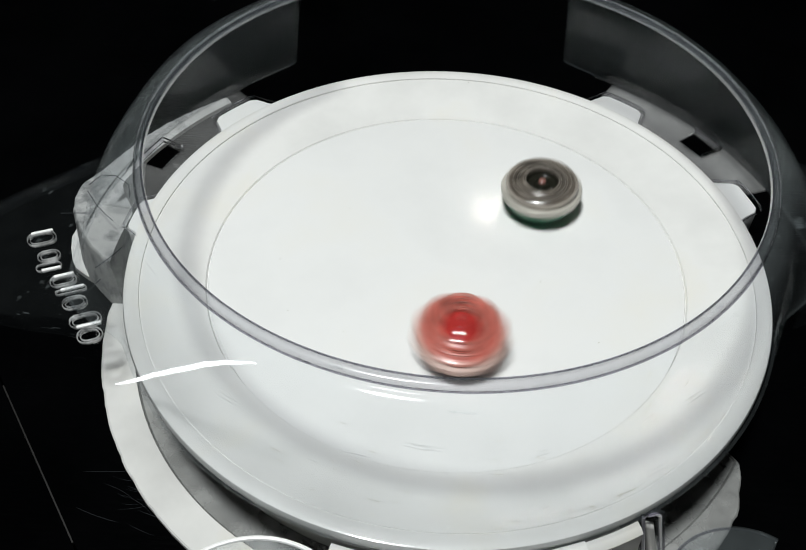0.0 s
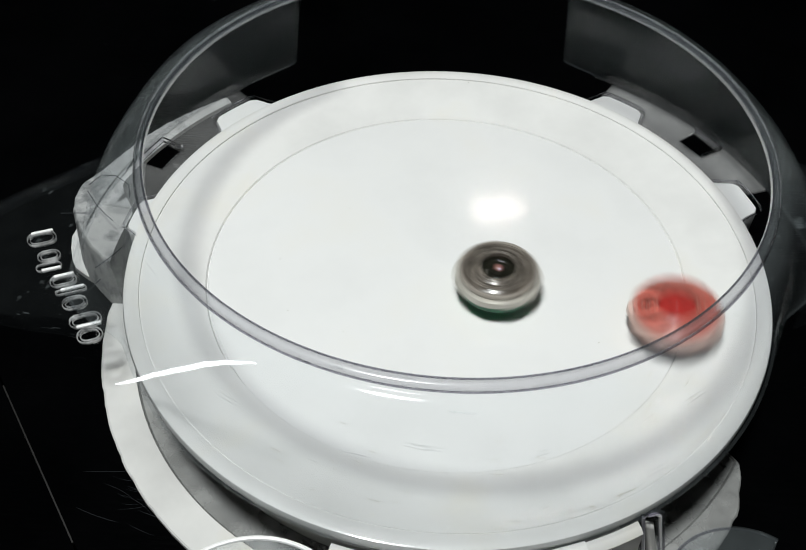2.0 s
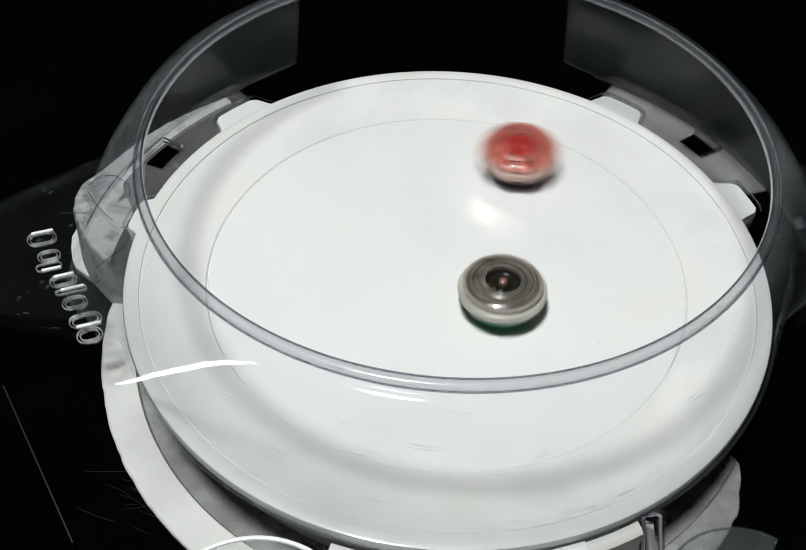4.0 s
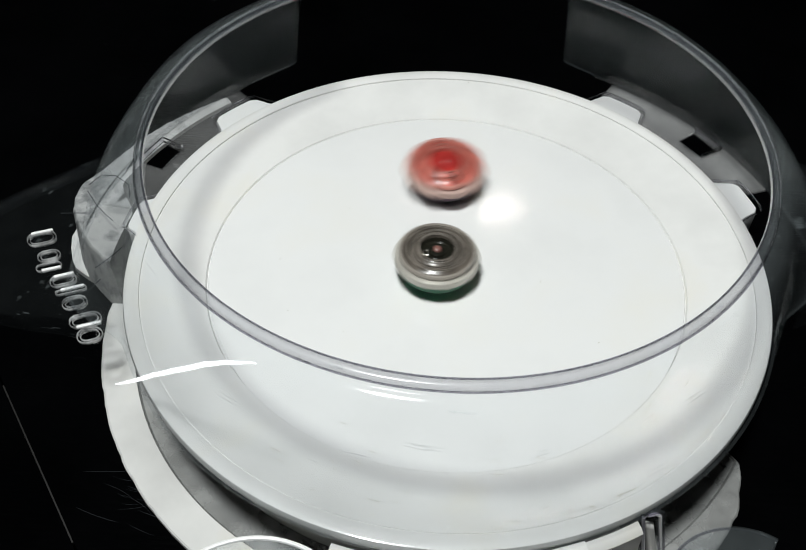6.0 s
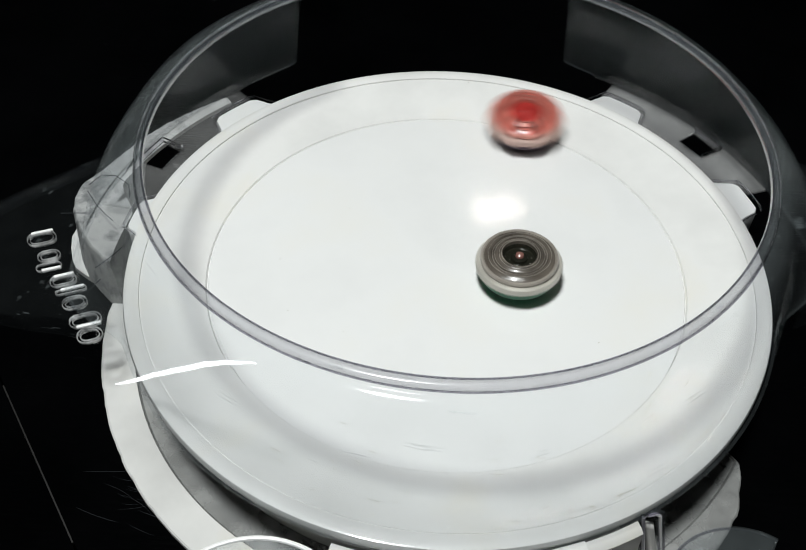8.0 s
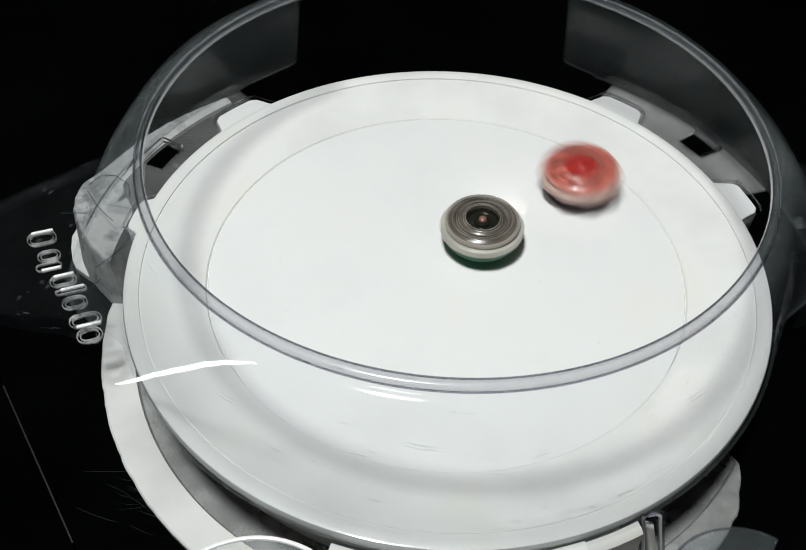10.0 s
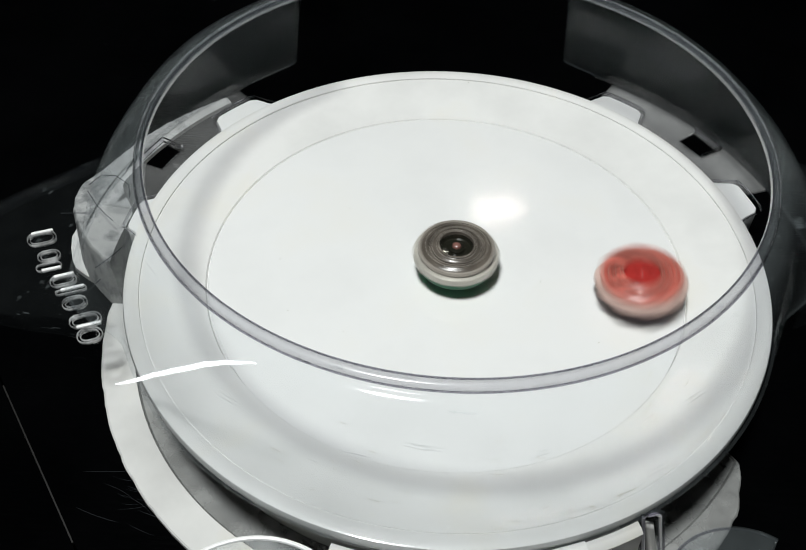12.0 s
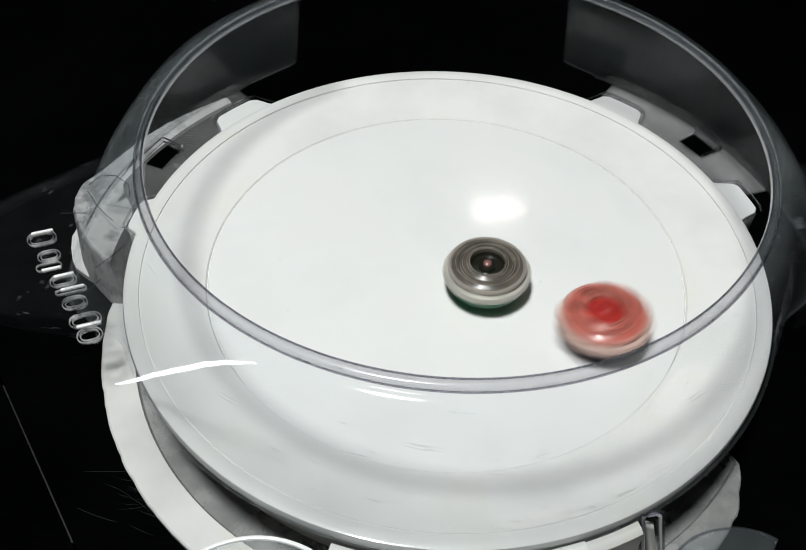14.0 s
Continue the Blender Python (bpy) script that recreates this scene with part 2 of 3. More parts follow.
# ---- arena ----
def bowl_z(r):
    if r < RING_R:
        return -DEPTH + CURVE * r * r / 2
    d = r - RING_R
    return 0.025 * d + 32.0 * d * d if d < 0.003 else 0.00036 + 0.222 * (d - 0.003)


def build_bowl(arena):
    prof = [(0.1242 * k / 24, bowl_z(0.1242 * k / 24)) for k in range(25)] + [(0.1246, -0.0008), (0.12505, -0.0010), (0.12505, -0.0060), (0.0, -0.0100)]
    def closing(deg):
        """1 on the near side, where the ring's groove is worn shut."""
        return smoothstep(212, 226, deg) * smoothstep(344, 330, deg)

    shut = {24: 0.00705, 25: 0.0036}
    bowl = part("bowl", revolve(prof, 192, lambda d, j: 1 + shut.get(j, 0) * closing(d)), WHITE, arena, "glossy white shallow bowl floor")
    prof = [(0.12515, -0.0060), (0.12515, -0.0010)]
    prof += [(0.1258 + d, bowl_z(0.1258 + d)) for d in (0.0, 0.0005, 0.0010, 0.0015, 0.0020, 0.0026, 0.0034, 0.0060, 0.0130, 0.0220, 0.0315)]
    prof += [(0.1572, 0.0064), (0.1578, 0.0064), (0.1580, 0.0074), (0.1600, 0.0080), (0.1635, 0.0084), (0.1652, 0.0078), (0.1658, 0.0062),
             (0.1656, 0.0030), (0.1640, 0.0010), (0.1560, -0.0040), (0.1510, -0.0200), (0.1480, -0.0235), (0.1252, -0.0240)]
    part("slope", revolve(prof, 192, lambda d, j: 1 - (0.0049 * closing(d) if j == 2 else 0)), WHITE_WORN, bowl, "dulled white outer slope and rim")
    # clip tabs that reach out under the cover
    for az, w, reach in ((47, 13.5, 0.0145), (13.7, 12, 0.0145), (132.5, 15, 0.0145), (167, 11, 0.0080)):
        rows = []
        n = 12
        for k in range(n + 1):
            u = k / n
            a = az - w / 2 + w * u
            out = 0.1645 + reach * smoothstep(0, 0.22, u) * smoothstep(1, 0.78, u)
            rows.append([polar(0.1640, a + 7.5, 0.0062), polar(out, a + 7.5, 0.0056), polar(out + 0.0008, a + 7.5, 0.0040),
                         polar(out + 0.0006, a + 7.5, -0.012), polar(0.1625, a + 7.5, -0.012)])
        tab = part("tab", loft(rows), WHITE, bowl)
        bead = []
        for k in range(n + 1):
            a = az - w / 2 - 0.3 + (w + 0.6) * k / n + 7.5
            rr = 0.1655 + (reach + 0.0013) * smoothstep(0, 0.2, k / n) * smoothstep(1, 0.8, k / n)
            bead.append([polar(rr + 0.0006 * math.cos(t), a, 0.0062 + 0.0007 * math.sin(t)) for t in [radians(60 * i) for i in range(6)]])
        part("clip_bead", loft(bead, closed_v=True), EDGE, tab, "clear edge round the tab")
    return bowl


def flange_r(az):
    """Outer edge of the white foot by heading in the arena."""
    world_az = (az + 7.5) % 360
    r = 0.186
    if world_az > 316:
        r -= 0.003 * smoothstep(316, 323, world_az) + 0.011 * min(1, max(0, (world_az - 323) / 8.7))
    return r


def build_base(arena):
    rows = []
    n = 288
    for k in range(n):
        az = 360 * k / n
        fr = flange_r(az)
        if 331.9 < (az + 7.5) % 360 or (az + 7.5) % 360 < 75:
            fr = min(fr, 0.1645)
        wob = 0.0007 * noise.noise((az * 0.35, 0, 0)) + 0.0005 * noise.noise((az * 1.9, 4, 0))
        a = az + 7.5
        right = smoothstep(296, 306, (a % 360)) if a % 360 > 200 else 0
        fi = min(0.1685 + 0.0025 * right, fr - 0.0015)
        rows.append([polar(0.1400, a, -0.0260), polar(0.1490, a, -0.0245), polar(0.1500, a, -0.0255), polar(0.1510, a, -0.0398), polar(fi - 0.0012, a, -0.0406),
                     polar(fi, a, -0.0385), polar(fr + wob - 0.0008, a, -0.0388), polar(fr + wob, a, -0.0395),
                     polar(fr + wob, a, TABLE_Z), polar(0.1400, a, TABLE_Z)])
    base = part("base", loft(rows, closed_u=True, closed_v=True), WHITE_BASE, arena, "scuffed white foot ring with side lobes")
    # the foot has a greyer, hazy see-through material on one near stretch and in its channel
    base.data.materials.append(FOOT_HAZE)
    for p in base.data.polygons:
        c = p.center
        head, away = math.degrees(math.atan2(c.y, c.x)) % 360, math.hypot(c.x, c.y)
        if 306 < head < 333 and away > 0.1515 or 192 < head < 257 and 0.1515 < away < 0.1680:
            p.material_index = 1
    # raised lobe under one wing: a thin shelf at one end, a rounded boss with a foot at the other
    edge = [(137, 0.2040), (150, 0.2105), (157, 0.2124), (163, 0.2145), (167, 0.2190), (170.6, 0.2172), (174.7, 0.2090), (178, 0.2000), (181, 0.1900), (183.5, 0.1815)]
    rows = []
    for k in range(61):
        a = 137 + 46.5 * k / 60
        outer = next(ra + (rb - ra) * (a - aa) / (ab - aa) for (aa, ra), (ab, rb) in zip(edge, edge[1:]) if aa <= a <= ab)
        boss = smoothstep(158, 162, a)
        inner = min(0.1975 - 0.018 * smoothstep(164, 172, a), outer - 0.0022)
        low, foot = -0.0075 + (TABLE_Z + 0.0075) * boss, -0.0070 - 0.0310 * boss
        reach = 0.0095 * smoothstep(160, 166, a) * smoothstep(179.5, 176, a)
        j = 0.0012 * noise.noise((a * 1.7, 3, 0)) + 0.0007 * noise.noise((a * 6.0, 5, 0))
        rows.append([polar(inner, a, -0.0050), polar(outer - 0.0016 + j, a, -0.0038), polar(outer - 0.0006 + j, a, -0.0045), polar(outer + j, a, -0.0062),
                     polar(outer + 0.0042 * boss, a, foot), polar(outer + 0.0010 + reach + 0.4 * j, a, foot - 0.0006), polar(outer + 0.0010 + reach + 0.4 * j, a, low), polar(inner, a, low)])
    bm = loft(rows, closed_v=True)
    bm.verts.ensure_lookup_table()
    for e in (0, 60):
        bm.faces.new([bm.verts[e * 8 + j] for j in range(8)])
    lobe = part("side_lobe", bm, LOBE, base, "worn grey-white side lobe")
    lobe.data.materials.append(WHITE_BASE)
    for p in lobe.data.polygons:
        if p.center.z < -0.0375:
            p.material_index = 1
    for a0, a1, top, r1 in ((256.5, 265.6, -0.0010, 0.181), (265.7, 275.8, 0.0025, 0.176), (275.9, 281.7, -0.0060, 0.172), (281.8, 293.0, 0.0028, 0.176), (293.1, 302.0, 0.0010, 0.1712)):
        rows = []
        for k in range(9):
            a = a0 + (a1 - a0) * k / 8
            rows.append([polar(0.1663, a, top), polar(r1 - 0.002, a, top - 0.001), polar(r1, a, top - 0.003), polar(r1 + 0.001, a, -0.0388), polar(0.1663, a, -0.0388)])
        bm = loft(rows, closed_v=True)
        bm.verts.ensure_lookup_table()
        for e in (0, 8):
            bm.faces.new([bm.verts[e * 5 + j] for j in range(5)])
        part("foot_block", bm, WHITE_BASE, base)
    return base


LINES = (((-0.1782, 0.0301), (-0.1820, 0.0407), (-0.1914, 0.0475), (-0.1996, 0.0473), (-0.2039, 0.0385)), ((-0.2030, 0.0330), (-0.1960, 0.0240), (-0.1880, 0.0160), (-0.1820, 0.0110)),
         ((-0.2120, 0.0140), (-0.2040, 0.0150), (-0.1960, 0.0158)), ((-0.1807, -0.0244), (-0.1760, -0.0172), (-0.1713, -0.0084)), ((-0.1840, -0.0430), (-0.1785, -0.0385), (-0.1755, -0.0315)))
WALL = [(0.1440, 0.0870), (0.1462, 0.0870), (0.1485, 0.0863), (0.1508, 0.0850), (0.1530, 0.0832), (0.1605, 0.0765), (0.1670, 0.0680), (0.1732, 0.0560), (0.1785, 0.0420),
        (0.1830, 0.0290), (0.1872, 0.0180), (0.1890, 0.0145), (0.1901, 0.0120), (0.1912, 0.0100), (0.1924, 0.0085), (0.1937, 0.0072), (0.1950, 0.0060)]


def gap_edge(z):
    """Half width of the cover's opening, degrees, by height: its lower corners are rounded."""
    return 27.6 + 9.2 * smoothstep(0.0135, 0.006, z) ** 1.5


NEAR = [0.1440, 0.1465, 0.1488, 0.1510, 0.1528, 0.1562, 0.1588, 0.1613, 0.1635, 0.1652, 0.1665, 0.1669, 0.1672, 0.1675, 0.1677, 0.1679, 0.1680]
BULGE = [0.0, 0.15, 0.35, 0.55, 0.75, 1.0, 1.0, 0.9, 0.7, 0.5, 0.3, 0.2, 0.15, 0.1, 0.0, 0.0, 0.0]


def wall_r(j, az):
    """Radius of the wall's j-th ring: it stands steeper on the near half, where there are no wings."""
    u = smoothstep(95, 110, side(az))
    return (WALL[j][0] + 0.0075 * BULGE[j] * smoothstep(80, 40, side(az))) * (1 - u) + NEAR[j] * u


def wing_r(az):
    s = side(az)
    keys = [(36, 0.205), (62, 0.213), (70, 0.232), (80, 0.262), (94, 0.252), (97, 0.226), (100, 0.205), (180, 0.205)]
    for (a, ra), (b_, rb) in zip(keys, keys[1:]):
        if a <= s <= b_:
            return ra + (rb - ra) * (s - a) / (b_ - a)
    return 0.205


def build_cover(arena):
    n = 200
    rows = []
    for j, (r, z) in enumerate(WALL):
        g = gap_edge(z)
        heads = [88.8 + g + (361.2 - 2 * g) * k / n for k in range(n + 1)]
        rows.append([polar(wall_r(j, az), az + 7.2, z) for az in heads])
    cover = part("cover", loft(rows), CLEAR, arena, "clear plastic guard wall with an open back")
    solid(cover, 0.0016)
    # lip: a thick clear bead along the top
    sec = [(0.1400, 0.0868), (0.1396, 0.0895), (0.1404, 0.0912), (0.1425, 0.0918), (0.1446, 0.0910), (0.1456, 0.0890), (0.1452, 0.0868), (0.1440, 0.0856), (0.1415, 0.0856)]
    sec = [(0.1425 + (r - 0.1425) * 0.74, 0.0887 + (z - 0.0887) * 0.74) for r, z in sec]
    g = gap_edge(0.0887)
    rows = [[polar(r, 90 + g + (360 - 2 * g) * k / n + 7.5, z) for r, z in sec] for k in range(n + 1)]
    bm = loft(rows, closed_v=True)
    for e in (0, n):
        bm.verts.ensure_lookup_table()
        bm.faces.new([bm.verts[e * len(sec) + j] for j in range(len(sec))])
    part("lip", bm, LIP, cover, "thick clear rounded lip")
    # tinted rods imitate the dark lines that refraction draws along the lip
    for r, z in ((0.1411, 0.0905), (0.1447, 0.0872)):
        rows = [[polar(r + 0.00045 * math.cos(t), 90 + g + (360 - 2 * g) * k / n + 7.5, z + 0.00045 * math.sin(t)) for t in [radians(60 * i) for i in range(6)]]
                for k in range(n + 1)]
        part("lip_edge", loft(rows, closed_v=True), LIP_EDGE, cover, "dark tinted edge line of the lip, in place of refraction")
    # flange with wings outside the wall
    g = gap_edge(0.006)
    for way in (1, -1):
        rows = []
        for k in range(81):
            sd = g + (103.0 - g) * k / 80
            az = 90 + way * sd
            f = wall_r(len(WALL) - 1, az) + 0.0003
            w = f + (wing_r(az) - 0.1952) * smoothstep(103.5, 98, sd) + 0.0005
            rows.append([polar(f, az + 7.2, 0.0046), polar(f + (w - f) * 0.2, az + 7.2, 0.0030), polar(f + (w - f) * 0.75, az + 7.2, 0.0016),
                         polar(w, az + 7.2, -0.001), polar(w + 0.001, az + 7.2, -0.010)])
        solid(part("wing", loft(rows), WING, cover, "broad clear wing of the cover"), 0.0014)
    # scuffed band where the wall curves into the flange; its haze also paints in light caught there
    curve = sorted((z, r) for r, z in WALL)
    for lo, hi in ((18, 63), (134, 170)):
        rows = []
        for k in range(73):
            a = lo + (hi - lo) * k / 72
            high = 0.008 + (0.0095 + 0.004 * noise.noise((a * 0.5, 0, 0)) + 0.0022 * noise.noise((a * 3.1, 7, 0))) * smoothstep(0, 0.12, k / 72) * smoothstep(1, 0.88, k / 72)
            zs = [0.0052 + (high - 0.0052) * q / 5 for q in range(6)]
            rows.append([polar(between(curve, z) - 0.0026, a, z) for z in zs])
        part("scuffed_band", loft(rows), SCUFFED, cover, "scuffed greyish foot of the clear wall")
    # inner strip with square holes
    # the second strip's shade is put into a dimmer copy of the frosted material
    for lo, hi, h0, h1, frost in ((15, 52, 26.8, 32.8, FROST), (128, 165, 147.5, 153.8, FROST_SHADED)):
        bm = bmesh.new()
        rs = [0.1665, 0.1765, 0.1905, 0.1945]
        cuts = [lo + (h0 - lo) * k / 8 for k in range(8)] + [h0 + (h1 - h0) * k / 3 for k in range(3)] + [h1 + (hi - h1) * k / 8 for k in range(9)]
        vs = [[bm.verts.new(polar(r, a + 7.5, 0.0038)) for r in rs] for a in cuts]
        for i in range(len(cuts) - 1):
            for j in range(3):
                if j == 1 and cuts[i] >= h0 - 1e-6 and cuts[i + 1] <= h1 + 1e-6:
                    continue
                bm.faces.new((vs[i][j], vs[i + 1][j], vs[i + 1][j + 1], vs[i][j + 1]))
        solid(part("strip", bm, frost, cover, "frosted inner strip with a square hole"), 0.0018)
        # raised edges round the hole
        bm = bmesh.new()
        for a0, a1, r0, r1 in ((h0, h1, 0.1905, 0.1917), (h0 - 0.4, h0, 0.1765, 0.1917)):
            top = [[polar(r, a0 + (a1 - a0) * k / 6 + 7.5, z) for r, z in ((r0, 0.0036), (r0, 0.0068), (r1, 0.0068), (r1, 0.0036))] for k in range(7)]
            tmp = loft(top, closed_v=True)
            me = bpy.data.meshes.new("tmp")
            tmp.to_mesh(me)
            tmp.free()
            bm.from_mesh(me)
            bpy.data.meshes.remove(me)
        part("hole_edge", bm, EDGE, cover)
    # raised marks along one wing: plain double loops, leaning, some with a white bar along one side put in as a glint
    run, cross = Vector((0.48, -0.877, 0)), Vector((0.915, 0.404, 0))
    for x, y, hx, tall, bar in ((-0.2161, -0.0050, 0.0046, 0.0135, 1), (-0.2078, -0.0172, 0.0036, 0.0105, 0), (-0.2053, -0.0247, 0.0022, 0.0115, -1), (-0.1946, -0.0335, 0.0036, 0.0120, 1),
                                (-0.1885, -0.0396, 0.0013, 0.0140, 1), (-0.1840, -0.0475, 0.0038, 0.0110, 0), (-0.1751, -0.0580, 0.0038, 0.0140, -1), (-0.1699, -0.0672, 0.0042, 0.0110, 0)):
        hx, tall = hx * 1.12, tall * 1.08
        hy = tall / 2
        rr = min(hx * 0.95, 0.0045)
        path = []
        for cx, cy, a0 in ((hx - rr, hy - rr, 0), (-hx + rr, hy - rr, 90), (-hx + rr, -hy + rr, 180), (hx - rr, -hy + rr, 270)):
            for q in range(6):
                a = radians(a0 + 18 * q)
                path.append((cx + rr * math.cos(a), cy + rr * math.sin(a), math.cos(a), math.sin(a)))
        ring = [radians(45 * i) for i in range(8)]
        bm = bmesh.new()
        for inset, thick in ((0.0, 0.00032), (0.0015, 0.00026)):
            if inset > hx * 0.6:
                continue
            rows = [[(u - (inset + thick * math.cos(t)) * nx, v - (inset + thick * math.cos(t)) * ny, 0.0011 * math.sin(t)) for t in ring] for u, v, nx, ny in path]
            tmp = loft(rows, closed_u=True, closed_v=True)
            me = bpy.data.meshes.new("tmp")
            tmp.to_mesh(me)
            tmp.free()
            bm.from_mesh(me)
            bpy.data.meshes.remove(me)
        loops = len(bm.faces)
        if bar:
            box(bm, pose(-bar * hx * 0.92, 0.0010, 0.0004), 0.0017, tall * 0.78, 0.0018, 0.0005)
        lean = Matrix(((run.x, cross.x, 0, x), (run.y, cross.y, 0, y), (0, 0, 1, 0.0030), (0, 0, 0, 1)))
        bmesh.ops.transform(bm, verts=bm.verts, matrix=lean)
        mark = part("raised_mark", bm, CHROME, cover)
        mark.data.materials.append(STREAK)
        for p in mark.data.polygons[loops:]:
            p.material_index = 1
    # moulded lines in the wing over the lobe
    for line in LINES:
        part("moulded_line", tube([(x, y, 0.0044) for x, y in line], 0.00026, 6), LIP_EDGE, cover)
    # lamp's streak along the crease where the wall turns steeper, as added tilted plates
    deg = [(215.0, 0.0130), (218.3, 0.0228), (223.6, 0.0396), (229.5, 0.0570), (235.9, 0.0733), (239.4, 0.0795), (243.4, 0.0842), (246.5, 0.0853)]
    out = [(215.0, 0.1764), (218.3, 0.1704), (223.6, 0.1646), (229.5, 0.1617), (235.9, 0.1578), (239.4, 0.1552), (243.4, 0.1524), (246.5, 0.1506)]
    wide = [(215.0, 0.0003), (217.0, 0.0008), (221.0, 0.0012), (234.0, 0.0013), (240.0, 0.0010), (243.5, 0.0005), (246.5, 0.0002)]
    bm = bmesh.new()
    # one fixed normal, halfway from lamp to eye, so that every plate shines
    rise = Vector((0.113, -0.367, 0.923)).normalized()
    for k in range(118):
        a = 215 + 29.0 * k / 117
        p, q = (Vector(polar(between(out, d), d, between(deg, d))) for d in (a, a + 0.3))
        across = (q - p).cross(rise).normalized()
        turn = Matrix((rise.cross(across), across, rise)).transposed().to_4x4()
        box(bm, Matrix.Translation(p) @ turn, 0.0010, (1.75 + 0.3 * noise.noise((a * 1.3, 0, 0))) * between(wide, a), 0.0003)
    part("lamp_streak", bm, GLINT_STEPS, cover, "reflected lamp streak on the clear wall, made of small tilted plates", smooth=False)
    # latch at the near side: two nested frames round a white tongue
    def hoop(grow, depth):
        lo, hi, top = 302.2 + grow, 305.0 - grow, 0.0080 - depth
        rise = [(-0.030 + (top - 0.0015 + 0.030) * k / 8, 1 - k / 8) for k in range(9)]
        legs = [polar(0.1672 + 0.0045 * d, lo + 1.8 * d, z) for z, d in rise]
        cross = [polar(0.1676 + 0.0020 * k / 4, lo + (hi - lo) * k / 4, top) for k in range(1, 4)]
        back = [polar(0.1700 + 0.0050 * d, hi + 2.0 * d, z) for z, d in reversed(rise)]
        return legs + cross + back

    latch = part("latch", tube(hoop(0.0, 0.0), 0.0010), LIP_EDGE, cover, "clear moulded latch frame")
    part("inner_frame", tube(hoop(0.55, 0.004), 0.0006), LIP_EDGE, latch)
    part("frame_rib", tube(hoop(0.28, 0.002), 0.0008), STREAK, latch)
    inner = hoop(0.9, 0.009)
    bm = loft([inner[:9], inner[:-10:-1]])
    solid(part("tongue", bm, WHITE_BASE, latch), 0.0016)
    # round clear ears of the clips, standing on the foot
    for cx, cy, rad, a0, a1, mat, thick in ((-0.0672, -0.2020, 0.0452, 40, 150, STREAK, 0.0011), (0.1342, -0.1688, 0.0350, 62, 168, LIP_EDGE, 0.0006)):
        arc = [(cx + rad * math.cos(radians(a0 + (a1 - a0) * k / 36)), cy + rad * math.sin(radians(a0 + (a1 - a0) * k / 36))) for k in range(37)]
        rows = [[(cx + (x - cx) * 0.55, cy + (y - cy) * 0.55, -0.0125), (x, y, -0.0120), (x, y, -0.0384)] for x, y in arc]
        ear = part("clip_ear", loft(rows), CLEAR, cover, "rounded clear clip ear")
        solid(ear, 0.0012)
        part("clip_edge", tube([(x, y, -0.0118) for x, y in arc], thick), mat, ear)
    return cover


def build_wear(bowl):
    """Scuffs on the near slope and specks of dirt on the floor of the bowl, as thin flakes."""
    rng = random.Random(7)
    bm = bmesh.new()
    spots = []
    for _ in range(56):
        a = -28 - 94 * rng.random() ** 1.1
        r = rng.uniform(0.127, 0.160) if rng.random() < 0.75 else rng.uniform(0.10, 0.124)
        spots.append((r, a, rng.uniform(0.0012, 0.0050), rng.uniform(0.00014, 0.00034)))
    for _ in range(34):
        a = 280 + 47 * rng.random()
        spots.append((0.1532 + 0.0022 * smoothstep(284, 300, a) + rng.gauss(0, 0.0004), a, rng.uniform(0.0008, 0.0040), rng.uniform(0.00012, 0.00030)))
    for x, y in ((0.0501, -0.0061), (0.0780, -0.0447), (-0.0483, -0.0495), (-0.0779, -0.0389), (-0.0881, -0.0037), (0.0702, -0.0226), (0.0549, 0.0152), (-0.0563, 0.0397), (-0.1002, -0.0851), (0.0712, -0.1003), (0.0060, 0.1559)):
        spots.append((math.hypot(x, y), math.degrees(math.atan2(y, x)), rng.uniform(0.0004, 0.0009), rng.uniform(0.0003, 0.0006)))
    for r, a, ln, w in spots:
        p = Vector(polar(r, a, bowl_z(r) + 0.00025))
        turn = a + 90 + rng.uniform(-12, 12)
        d, e = Vector(polar(ln / 2, turn, 0)), Vector(polar(w / 2, turn + 90, 0))
        bm.faces.new([bm.verts.new(p + q) for q in (-d, -d * 0.4 + e, d * 0.6 + e * 0.8, d, d * 0.3 - e, -d * 0.5 - e * 0.7)])
    tagged(part("scuff_mark", bm, SCUFF, bowl, smooth=False), kind="stuff")


SCUFF = plastic("scuff_dirt", (0.36, 0.35, 0.28), 0.7, 0.3)


def build_arena():
    arena = new("toy_arena")
    tagged(arena, "white plastic toy arena with clear guard wall on black table", "toy arena")
    build_wear(build_bowl(arena))
    build_base(arena)
    build_cover(arena)
    return arena


